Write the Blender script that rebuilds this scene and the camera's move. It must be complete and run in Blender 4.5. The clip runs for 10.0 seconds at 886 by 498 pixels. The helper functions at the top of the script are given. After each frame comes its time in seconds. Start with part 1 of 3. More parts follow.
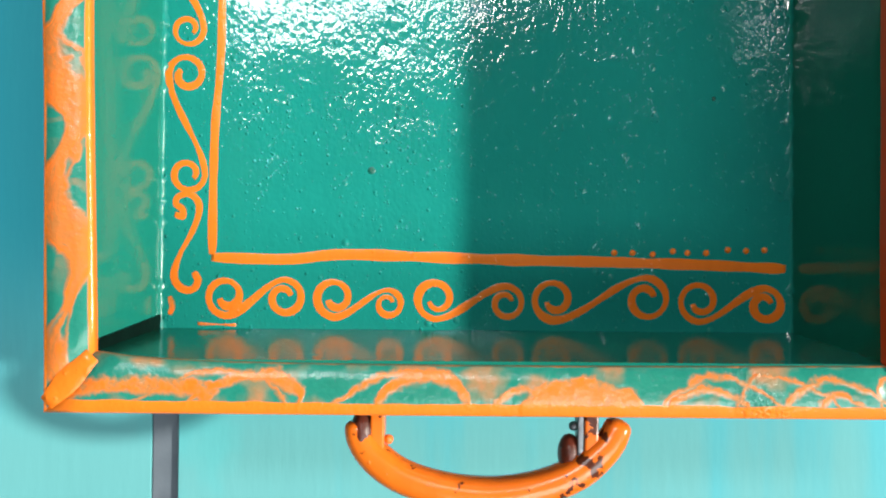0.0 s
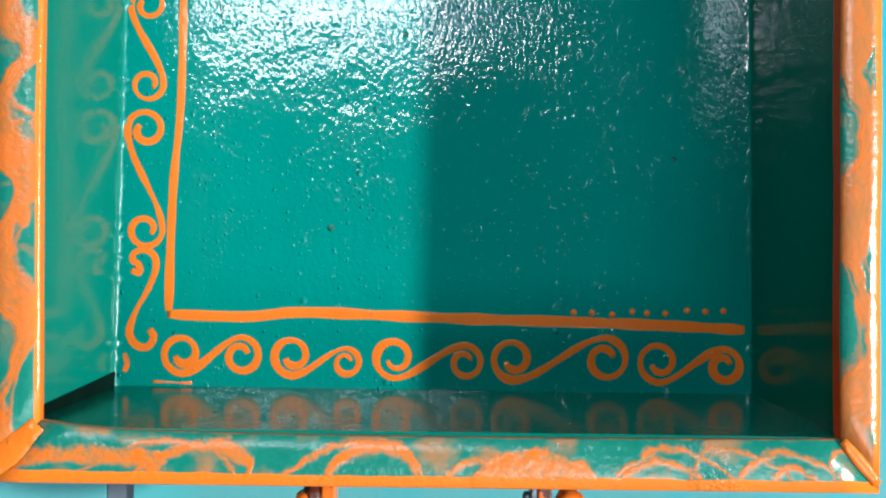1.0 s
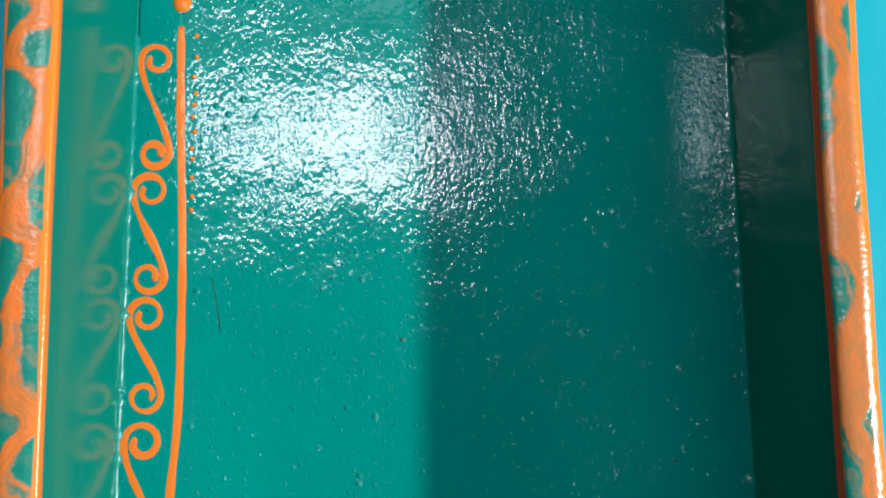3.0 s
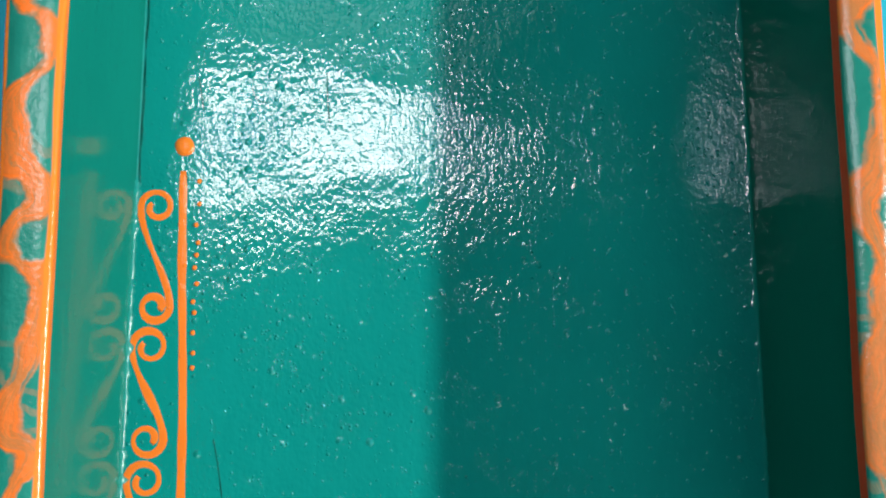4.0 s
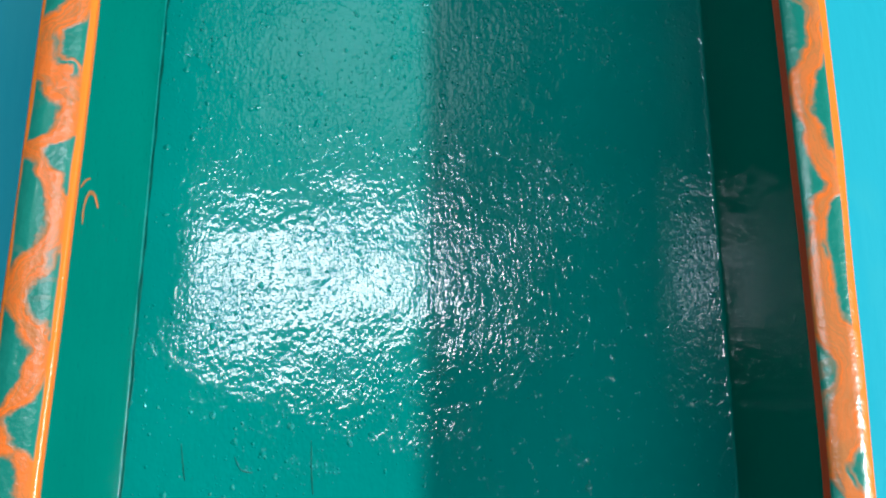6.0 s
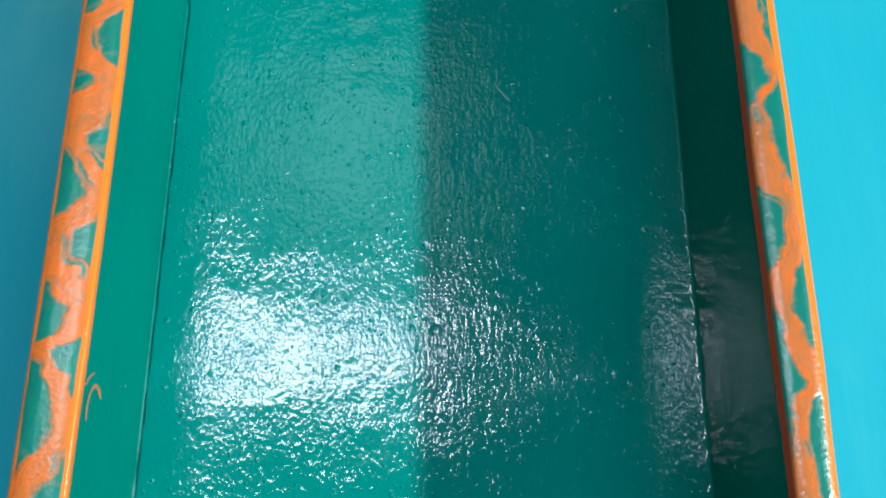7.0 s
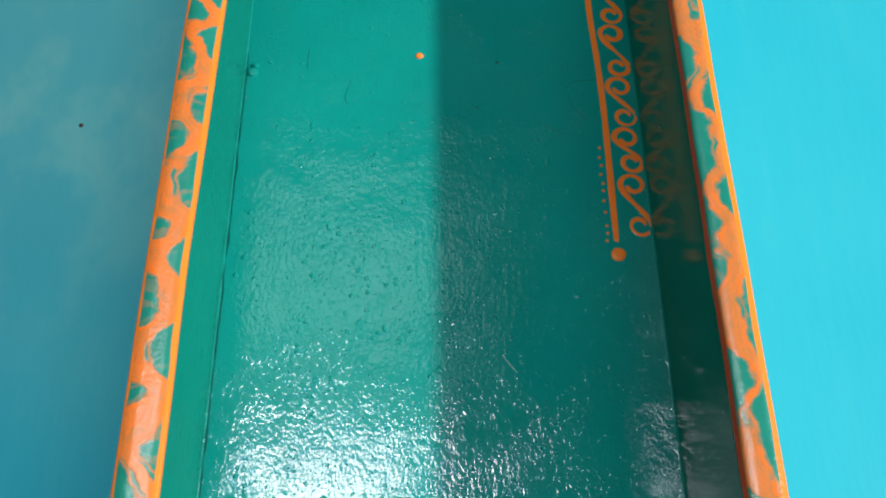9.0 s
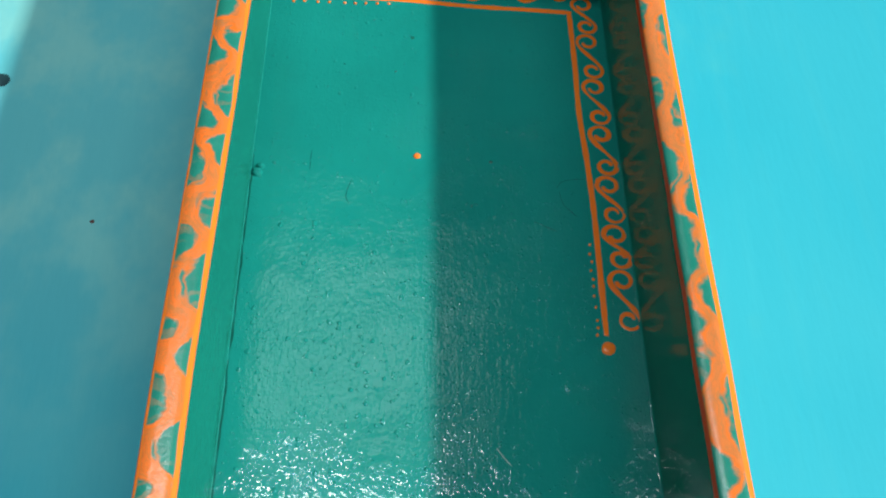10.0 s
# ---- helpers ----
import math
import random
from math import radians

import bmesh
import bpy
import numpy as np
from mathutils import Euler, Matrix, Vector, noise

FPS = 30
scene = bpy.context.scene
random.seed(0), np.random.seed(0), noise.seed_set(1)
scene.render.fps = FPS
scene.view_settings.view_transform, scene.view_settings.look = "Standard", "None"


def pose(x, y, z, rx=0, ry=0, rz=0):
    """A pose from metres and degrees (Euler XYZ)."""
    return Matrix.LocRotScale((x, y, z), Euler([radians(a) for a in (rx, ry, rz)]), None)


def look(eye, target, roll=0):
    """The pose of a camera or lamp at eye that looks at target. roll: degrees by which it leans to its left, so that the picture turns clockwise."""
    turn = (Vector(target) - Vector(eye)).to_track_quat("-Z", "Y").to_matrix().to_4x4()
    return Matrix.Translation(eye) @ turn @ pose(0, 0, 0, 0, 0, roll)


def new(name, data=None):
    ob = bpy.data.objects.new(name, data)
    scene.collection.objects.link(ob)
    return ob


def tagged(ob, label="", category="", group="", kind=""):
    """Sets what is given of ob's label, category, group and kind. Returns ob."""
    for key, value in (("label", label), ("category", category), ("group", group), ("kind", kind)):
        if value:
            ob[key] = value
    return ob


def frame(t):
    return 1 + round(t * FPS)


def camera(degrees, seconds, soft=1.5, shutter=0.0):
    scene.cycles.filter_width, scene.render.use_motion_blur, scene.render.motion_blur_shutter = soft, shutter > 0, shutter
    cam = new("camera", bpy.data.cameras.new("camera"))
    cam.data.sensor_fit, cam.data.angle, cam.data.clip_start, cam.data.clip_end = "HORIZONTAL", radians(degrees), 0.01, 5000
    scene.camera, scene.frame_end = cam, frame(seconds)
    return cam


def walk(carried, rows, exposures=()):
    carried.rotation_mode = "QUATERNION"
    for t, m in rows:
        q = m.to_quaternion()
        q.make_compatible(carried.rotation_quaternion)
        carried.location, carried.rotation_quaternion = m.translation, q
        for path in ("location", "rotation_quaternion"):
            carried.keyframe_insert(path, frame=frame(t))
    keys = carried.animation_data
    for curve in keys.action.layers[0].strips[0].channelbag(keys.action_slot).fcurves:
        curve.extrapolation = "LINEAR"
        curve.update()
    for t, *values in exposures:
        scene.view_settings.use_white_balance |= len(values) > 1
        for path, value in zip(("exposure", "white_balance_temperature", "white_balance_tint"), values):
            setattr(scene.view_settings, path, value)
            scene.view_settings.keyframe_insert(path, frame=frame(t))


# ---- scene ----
cam = camera(48.2, 10.0, soft=2.1)
PATH = [
    (0, (0.121, 0.118, 0.543), (0.1, 0.171, -1.457), -21.2),
    (0.5, (0.131, 0.119, 0.534), (0.143, 0.183, -1.465), 11.7),
    (1, (0.132, 0.137, 0.541), (0.151, 0.239, -1.456), 11.4),
    (1.5, (0.125, 0.159, 0.544), (0.149, 0.313, -1.45), 9.4),
    (2, (0.119, 0.188, 0.548), (0.142, 0.41, -1.439), 6.3),
    (2.5, (0.128, 0.215, 0.549), (0.162, 0.496, -1.431), 6.6),
    (3, (0.127, 0.238, 0.551), (0.165, 0.581, -1.419), 5.9),
    (3.2, (0.128, 0.254, 0.551), (0.157, 0.606, -1.418), 4.0),
    (4.5, (0.114, 0.368, 0.539), (0.169, 0.72, -1.429), 9.3),
    (5, (0.115, 0.405, 0.54), (0.15, 0.811, -1.418), 5.4),
    (5.5, (0.114, 0.438, 0.553), (0.169, 0.944, -1.381), 6.8),
    (5.7, (0.12, 0.449, 0.558), (0.175, 0.99, -1.366), 6.5),
    (6.8, (0.124, 0.512, 0.599), (0.186, 1.19, -1.281), 5.2),
    (7, (0.118, 0.52, 0.604), (0.194, 1.238, -1.261), 6.6),
    (7.5, (0.107, 0.55, 0.633), (0.192, 1.339, -1.203), 6.6),
    (8, (0.104, 0.577, 0.66), (0.198, 1.418, -1.152), 6.9),
    (8.5, (0.1, 0.592, 0.682), (0.201, 1.489, -1.103), 6.4),
    (9, (0.097, 0.589, 0.699), (0.188, 1.543, -1.057), 5.8),
    (9.5, (0.094, 0.585, 0.714), (0.182, 1.615, -0.998), 5.3),
    (10, (0.098, 0.59, 0.737), (0.187, 1.668, -0.945), 5.2),
]
EXPOSURES = [(0.0, 0.38, 7000, 11), (0.6, 0.22, 6500, 9), (1.2, 0.03, 6200, 8), (2.0, -0.1, 6250, 8), (3.0, -0.16, 6250, 8), (4.5, -0.09, 6450, 12), (5.5, -0.09, 6200, 11), (7.0, -0.1, 6000, 9), (7.5, -0.06, 6000, 9), (9.0, 0.04, 6450, 10), (10.0, 0.06, 6650, 12)]
walk(cam, [(t, look(eye, target, roll)) for t, eye, target, roll in PATH], EXPOSURES)

# ---- light ----
SUN_DIR = Vector((1.0, -0.012, 0.72)).normalized()
world = bpy.data.worlds.new("sky")
scene.world = world
world.use_nodes = True
wn = world.node_tree.nodes
sky = wn.new("ShaderNodeTexSky")
sky.sky_type = "NISHITA"
sky.sun_disc = False
sky.sun_elevation = math.asin(SUN_DIR.z)
sky.sun_rotation = math.atan2(SUN_DIR.x, SUN_DIR.y)
world.node_tree.links.new(sky.outputs["Color"], wn["Background"].inputs["Color"])
wn["Background"].inputs["Strength"].default_value = 0.06

sun = new("sun", bpy.data.lights.new("sun", "SUN"))
sun.data.energy, sun.data.angle, sun.data.color = 4.7, radians(2.6), (1.0, 0.97, 0.93)
sun.matrix_world = look(tuple(SUN_DIR * 9), (0, 0, 0))


def area_lamp(name, x0, x1, y0, y1, z, watts, color):
    lamp = new(name, bpy.data.lights.new(name, "AREA"))
    lamp.data.shape, lamp.data.size, lamp.data.size_y = "RECTANGLE", x1 - x0, y1 - y0
    lamp.data.energy, lamp.data.color = watts, color
    lamp.matrix_world = pose((x0 + x1) / 2, (y0 + y1) / 2, z)
    return lamp


HALL = 10.0
SKYLIGHT = (-3.2, 0.3, 2.88, 3.84)
ROOFLIGHT = (-1.75, 0.45, 4.9, 7.2)
REAR_FILL = (0.4, 6.8, -5.6, -2.4)
area_lamp("skylight_lamp", *SKYLIGHT, HALL + 0.05, 290, (0.89, 0.94, 1.0))
area_lamp("rooflight_lamp", *ROOFLIGHT, HALL + 0.05, 30, (0.85, 0.97, 1.0))
# added fill from above and behind, kept off the right side panel
area_lamp("rear_fill_lamp", *REAR_FILL, HALL + 0.05, 540, (0.86, 0.96, 1.0))

# added fill lamps in openings of both unseen end walls
for name, y, watts in (("south_fill_lamp", -6.05, 30), ("north_fill_lamp", 10.05, 60)):
    end_fill_lamp = area_lamp(name, -3.0, 3.0, -2.0, 2.0, 0.0, watts, (0.86, 0.96, 1.0))
    end_fill_lamp.matrix_world = look((2.6, y, 5.0), (2.6, 2.0, 5.0))


# ---- materials ----
def nodes_of(name):
    m = bpy.data.materials.new(name)
    m.use_nodes = True
    return m, m.node_tree.nodes, m.node_tree.links, m.node_tree.nodes["Principled BSDF"]


def add(nodes, kind, **values):
    n = nodes.new(kind)
    for key, v in values.items():
        n.inputs[key].default_value = v
    return n


def math_node(nodes, links, op, a, b=None, c=None):
    n = nodes.new("ShaderNodeMath")
    n.operation = op
    for i, v in enumerate((a, b, c)):
        if v is None:
            continue
        if isinstance(v, (int, float)):
            n.inputs[i].default_value = v
        else:
            links.new(v, n.inputs[i])
    return n.outputs[0]


def mixed(nodes, links, fac, a, b):
    n = nodes.new("ShaderNodeMix")
    n.data_type = "RGBA"
    for sock, v in ((n.inputs[0], fac), (n.inputs[6], a), (n.inputs[7], b)):
        if isinstance(v, (int, float)):
            sock.default_value = v
        elif isinstance(v, tuple):
            sock.default_value = (*v, 1)
        else:
            links.new(v, sock)
    return n.outputs[2]


def coords(nodes, links, scale=(1, 1, 1), source="Object"):
    tc = nodes.new("ShaderNodeTexCoord")
    mp = nodes.new("ShaderNodeMapping")
    mp.inputs["Scale"].default_value = scale
    links.new(tc.outputs[source], mp.inputs["Vector"])
    return mp.outputs[0]


def noise_tex(nodes, links, vec, scale, detail=3.0, rough=0.5):
    n = add(nodes, "ShaderNodeTexNoise", Scale=scale, Detail=detail, Roughness=rough)
    links.new(vec, n.inputs["Vector"])
    return n.outputs["Fac"]


def ramp(nodes, links, fac, lo, hi):
    n = nodes.new("ShaderNodeMapRange")
    n.interpolation_type = "SMOOTHSTEP"
    n.inputs["From Min"].default_value, n.inputs["From Max"].default_value = lo, hi
    links.new(fac, n.inputs["Value"])
    return n.outputs[0]


def bumped(nodes, links, bsdf, layers):
    """layers: (height socket, metres of relief)."""
    last = None
    for height, depth in layers:
        b = nodes.new("ShaderNodeBump")
        b.inputs["Strength"].default_value = 1.0
        b.inputs["Distance"].default_value = depth
        links.new(height, b.inputs["Height"])
        if last:
            links.new(last, b.inputs["Normal"])
        last = b.outputs[0]
    links.new(last, bsdf.inputs["Normal"])


def gloss_paint(name, color, dark, rough, sag, peel, pimple, streak=0.0, shine=0.5, ridge=0.0):
    """Brushed enamel paint: slow tone changes, sags, orange peel, dust pimples and, past the middle, lengthwise brush streaks."""
    m, N, L, B = nodes_of(name)
    v = coords(N, L)
    tone = noise_tex(N, L, v, 7.0, 4.0)
    fine = noise_tex(N, L, coords(N, L, (1.0, 0.25, 1.0)), 160.0, 2.0)
    t = ramp(N, L, math_node(N, L, "ADD", tone, math_node(N, L, "MULTIPLY", fine, 0.25)), 0.4, 0.85)
    L.new(mixed(N, L, t, dark, color), B.inputs["Base Color"])
    B.inputs["Roughness"].default_value = rough
    B.inputs["IOR"].default_value = 1.5
    B.inputs["Specular IOR Level"].default_value = shine
    waves = noise_tex(N, L, coords(N, L, (0.8, 1.0, 1.0)), 12.0, 2.0)
    sags = noise_tex(N, L, coords(N, L, (0.9, 0.8, 1.0)), 44.0, 2.5)
    brush = noise_tex(N, L, coords(N, L, (1.0, 0.7, 1.0)), 130.0, 2.0)
    crowd = ramp(N, L, noise_tex(N, L, v, 16.0, 3.0), 0.3, 0.72)
    rough_patch = math_node(N, L, "ADD", 0.55, math_node(N, L, "MULTIPLY", crowd, 0.8))
    orange_peel = math_node(N, L, "MULTIPLY", noise_tex(N, L, coords(N, L, (1.0, 0.6, 1.0)), 560.0, 1.0), rough_patch)
    coarse_peel = math_node(N, L, "MULTIPLY", noise_tex(N, L, coords(N, L, (1.0, 0.6, 1.0)), 340.0, 1.0, 0.5), rough_patch)
    layers = [(waves, sag * 2.3), (sags, sag * 0.7), (brush, sag * 0.25), (orange_peel, peel), (coarse_peel, peel * 1.3)]
    for scale, cut, lump in ((130.0, 0.9, 1.0), (270.0, 0.8, 0.8), (430.0, 0.66, 0.4)):
        vor = add(N, "ShaderNodeTexVoronoi", Scale=scale)
        L.new(v, vor.inputs["Vector"])
        pick = N.new("ShaderNodeSeparateColor")
        L.new(vor.outputs["Color"], pick.inputs[0])
        keep = math_node(N, L, "GREATER_THAN", math_node(N, L, "ADD", pick.outputs[0], math_node(N, L, "MULTIPLY", crowd, 0.3)), cut + 0.16)
        spot = math_node(N, L, "MULTIPLY", ramp(N, L, vor.outputs["Distance"], 0.32, 0.03), keep)
        layers.append((spot, pimple * lump))
    if ridge:
        # a thicker lap of paint that ends in a slanting crest
        at = N.new("ShaderNodeSeparateXYZ")
        L.new(v, at.inputs[0])
        wander = math_node(N, L, "MULTIPLY", noise_tex(N, L, v, 30.0, 2.0), 0.012)
        off = math_node(N, L, "ADD", math_node(N, L, "ADD", at.outputs[1], wander), math_node(N, L, "MULTIPLY", at.outputs[0], 0.36))
        off = math_node(N, L, "SUBTRACT", off, 0.562)
        off = math_node(N, L, "SQRT", math_node(N, L, "ADD", math_node(N, L, "MULTIPLY", off, off), 0.00002))
        layers.append((math_node(N, L, "POWER", 2.718, math_node(N, L, "MULTIPLY", off, -42.0)), ridge))
    if streak < 0:
        layers.append((noise_tex(N, L, coords(N, L, (1.0, 0.2, 1.0)), 230.0, 2.0), -streak))
    if streak > 0:
        sep = N.new("ShaderNodeSeparateXYZ")
        L.new(v, sep.inputs[0])
        lines = noise_tex(N, L, coords(N, L, (1.0, 0.22, 1.0)), 230.0, 2.0)
        layers.append((math_node(N, L, "MULTIPLY", lines, math_node(N, L, "MULTIPLY", ramp(N, L, sep.outputs[0], 0.09, 0.15), ramp(N, L, sep.outputs[0], 0.27, 0.17))), streak))
    bumped(N, L, B, layers)
    return m


GREEN = gloss_paint("green_enamel", (0.004, 0.235, 0.2), (0.003, 0.207, 0.177), 0.06, 0.0006, 0.00016, 0.0008, 0.0002, ridge=0.0007)
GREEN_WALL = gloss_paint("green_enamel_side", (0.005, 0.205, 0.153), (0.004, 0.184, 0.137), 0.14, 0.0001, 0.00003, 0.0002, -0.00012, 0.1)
BEAD = gloss_paint("green_enamel_bead", (0.004, 0.235, 0.2), (0.003, 0.207, 0.177), 0.28, 0.0006, 0.0001, 0.0006)
RED = gloss_paint("red_orange_enamel", (0.78, 0.065, 0.008), (0.64, 0.045, 0.006), 0.25, 0.0006, 0.00008, 0.0003, shine=0.35)
ORANGE = gloss_paint("orange_enamel", (0.86, 0.205, 0.02), (0.77, 0.165, 0.014), 0.22, 0.0008, 0.00008, 0.0003, shine=0.35)


def marbled_paint(name, period, phase, swing, fill, blur, inner, outer, muddy=0.2):
    """Orange paint dragged in loops over green, with orange borders; u runs across the board, v along it in metres."""
    m, N, L, B = nodes_of(name)
    tc = N.new("ShaderNodeTexCoord")
    sep = N.new("ShaderNodeSeparateXYZ")
    L.new(tc.outputs["UV"], sep.inputs[0])
    u, w = sep.outputs[0], sep.outputs[1]
    obj = coords(N, L)
    n1 = noise_tex(N, L, obj, 22.0, 2.0)
    n2 = noise_tex(N, L, obj, 75.0, 4.0, 0.6)
    n3 = noise_tex(N, L, obj, 11.0, 1.0)
    arg = math_node(N, L, "ADD", math_node(N, L, "MULTIPLY", w, 2 * math.pi / period), phase)
    arg = math_node(N, L, "ADD", arg, math_node(N, L, "MULTIPLY", n1, 7.0))
    mid = math_node(N, L, "ADD", math_node(N, L, "MULTIPLY", math_node(N, L, "SINE", arg), swing), 0.5)
    off = math_node(N, L, "ABSOLUTE", math_node(N, L, "SUBTRACT", u, mid))
    wide = math_node(N, L, "ADD", fill - 0.45, math_node(N, L, "MULTIPLY", n3, 0.9))
    wide = math_node(N, L, "ADD", wide, math_node(N, L, "MULTIPLY", math_node(N, L, "SUBTRACT", n2, 0.5), 0.5))
    band = math_node(N, L, "SUBTRACT", wide, off)
    body = ramp(N, L, band, -0.02, blur)
    # thin dragged rings inside the green
    ring = N.new("ShaderNodeTexWave")
    ring.wave_type = "RINGS"
    ring.inputs["Scale"].default_value, ring.inputs["Distortion"].default_value = 26.0, 9.0
    ring.inputs["Detail Scale"].default_value = 1.6
    L.new(obj, ring.inputs["Vector"])
    rings = math_node(N, L, "MULTIPLY", ramp(N, L, ring.outputs["Fac"], 0.62, 0.9), math_node(N, L, "MULTIPLY", ramp(N, L, n3, 0.48, 0.62), 0.5))
    wob = math_node(N, L, "MULTIPLY", math_node(N, L, "SUBTRACT", n1, 0.5), 0.12)
    uu = math_node(N, L, "ADD", u, wob)
    edge = math_node(N, L, "MAXIMUM", ramp(N, L, uu, inner + 0.05, inner), ramp(N, L, uu, 1 - outer, 1.03 - outer))
    flow = N.new("ShaderNodeCombineXYZ")
    L.new(math_node(N, L, "MULTIPLY", band, 17.0), flow.inputs[0])
    L.new(math_node(N, L, "MULTIPLY", w, 60.0), flow.inputs[1])
    drag = noise_tex(N, L, flow.outputs[0], 1.0, 3.0, 0.6)
    gaps = ramp(N, L, drag, 0.2, 0.36)
    # green loops left standing inside the orange, following its outline
    loop_at = math_node(N, L, "ADD", band, math_node(N, L, "MULTIPLY", n1, 0.16))
    loop = ramp(N, L, math_node(N, L, "ABSOLUTE", math_node(N, L, "SUBTRACT", loop_at, 0.24)), 0.1, 0.02)
    loop = math_node(N, L, "MULTIPLY", loop, ramp(N, L, noise_tex(N, L, obj, 31.0, 1.0), 0.54, 0.66))
    body = math_node(N, L, "MULTIPLY", body, math_node(N, L, "SUBTRACT", 1.0, loop))
    dull = math_node(N, L, "MAXIMUM", math_node(N, L, "MULTIPLY", body, gaps), math_node(N, L, "MULTIPLY", rings, 0.45))
    green = mixed(N, L, n2, (0.003, 0.17, 0.125), (0.02, 0.25, 0.185))
    smear = mixed(N, L, ramp(N, L, math_node(N, L, "ADD", math_node(N, L, "MULTIPLY", n2, 0.3), math_node(N, L, "MULTIPLY", drag, 0.7)), 0.4, 0.6), (0.52, 0.17, 0.04), (0.86, 0.175, 0.02))
    smear = mixed(N, L, math_node(N, L, "MULTIPLY", ramp(N, L, loop_at, 0.24, 0.34), muddy), smear, (0.46, 0.2, 0.07))
    col = mixed(N, L, dull, green, smear)
    col = mixed(N, L, edge, col, (0.92, 0.215, 0.02))
    L.new(col, B.inputs["Base Color"])
    B.inputs["Roughness"].default_value = 0.25
    streak = noise_tex(N, L, obj, 140.0, 3.0)
    grit = noise_tex(N, L, obj, 420.0, 2.0)
    bumped(N, L, B, ((body, 0.00012), (streak, 0.00025), (grit, 0.0002)))
    return m


RIM_SIDE = marbled_paint("marbled_rim_paint", 0.06, 0.0, 0.34, 0.33, 0.12, 0.08, 0.1)
RIM_WIDE = marbled_paint("marbled_rim_paint_full", 0.085, 1.0, 0.28, 0.4, 0.16, -0.12, 0.2, 0.5)


def arched_paint(name, arches, inner, outer):
    """Green rim with arches of thin orange dragged over it by hand; an arch: middle, half span, top, half width of the stroke, bluntness, filled."""
    m, N, L, B = nodes_of(name)
    tc = N.new("ShaderNodeTexCoord")
    sep = N.new("ShaderNodeSeparateXYZ")
    L.new(tc.outputs["UV"], sep.inputs[0])
    u, w = sep.outputs[0], sep.outputs[1]
    obj = coords(N, L)
    slow, mid, fine = noise_tex(N, L, obj, 60.0, 2.0), noise_tex(N, L, obj, 190.0, 3.0, 0.6), noise_tex(N, L, obj, 520.0, 3.0, 0.6)
    ww = math_node(N, L, "ADD", w, math_node(N, L, "MULTIPLY", math_node(N, L, "SUBTRACT", slow, 0.5), 0.014))
    uw = math_node(N, L, "ADD", u, math_node(N, L, "MULTIPLY", math_node(N, L, "SUBTRACT", mid, 0.5), 0.3))
    cover = None
    for c, h, top, thick, blunt, filled in arches:
        t = math_node(N, L, "DIVIDE", math_node(N, L, "ABSOLUTE", math_node(N, L, "SUBTRACT", ww, c)), h)
        line = math_node(N, L, "ADD", top, math_node(N, L, "MULTIPLY", math_node(N, L, "POWER", t, blunt), 0.78 - top))
        off = math_node(N, L, "SUBTRACT", uw, line)
        if filled:
            off = math_node(N, L, "MULTIPLY", off, -1.0)
        else:
            off = math_node(N, L, "ABSOLUTE", off)
        one = math_node(N, L, "MULTIPLY", ramp(N, L, off, thick + 0.06, thick - 0.08), ramp(N, L, t, 1.05, 0.95))
        cover = one if cover is None else math_node(N, L, "MAXIMUM", cover, one)
    thin = ramp(N, L, math_node(N, L, "ADD", math_node(N, L, "MULTIPLY", mid, 0.6), math_node(N, L, "MULTIPLY", fine, 0.4)), 0.3, 0.5)
    cover = math_node(N, L, "MULTIPLY", cover, math_node(N, L, "ADD", 0.62, math_node(N, L, "MULTIPLY", thin, 0.38)))
    haze = math_node(N, L, "MULTIPLY", ramp(N, L, slow, 0.48, 0.7), 0.5)
    cover = math_node(N, L, "MAXIMUM", cover, haze)
    green = mixed(N, L, mid, (0.003, 0.17, 0.125), (0.02, 0.25, 0.185))
    orange = mixed(N, L, ramp(N, L, mid, 0.35, 0.65), (0.6, 0.2, 0.045), (0.86, 0.18, 0.02))
    col = mixed(N, L, cover, green, orange)
    uu = math_node(N, L, "ADD", u, math_node(N, L, "MULTIPLY", math_node(N, L, "SUBTRACT", slow, 0.5), 0.12))
    edge = math_node(N, L, "MAXIMUM", ramp(N, L, uu, inner + 0.05, inner), ramp(N, L, uu, 1 - outer, 1.03 - outer))
    L.new(mixed(N, L, edge, col, (0.92, 0.215, 0.02)), B.inputs["Base Color"])
    B.inputs["Roughness"].default_value = 0.17
    rough_spot = ramp(N, L, math_node(N, L, "ABSOLUTE", math_node(N, L, "SUBTRACT", w, 0.243)), 0.013, 0.004)
    grain = math_node(N, L, "MULTIPLY", fine, math_node(N, L, "ADD", 0.25, rough_spot))
    bumped(N, L, B, ((cover, 0.00012), (noise_tex(N, L, obj, 120.0, 3.0), 0.0005), (grain, 0.0009)))
    return m


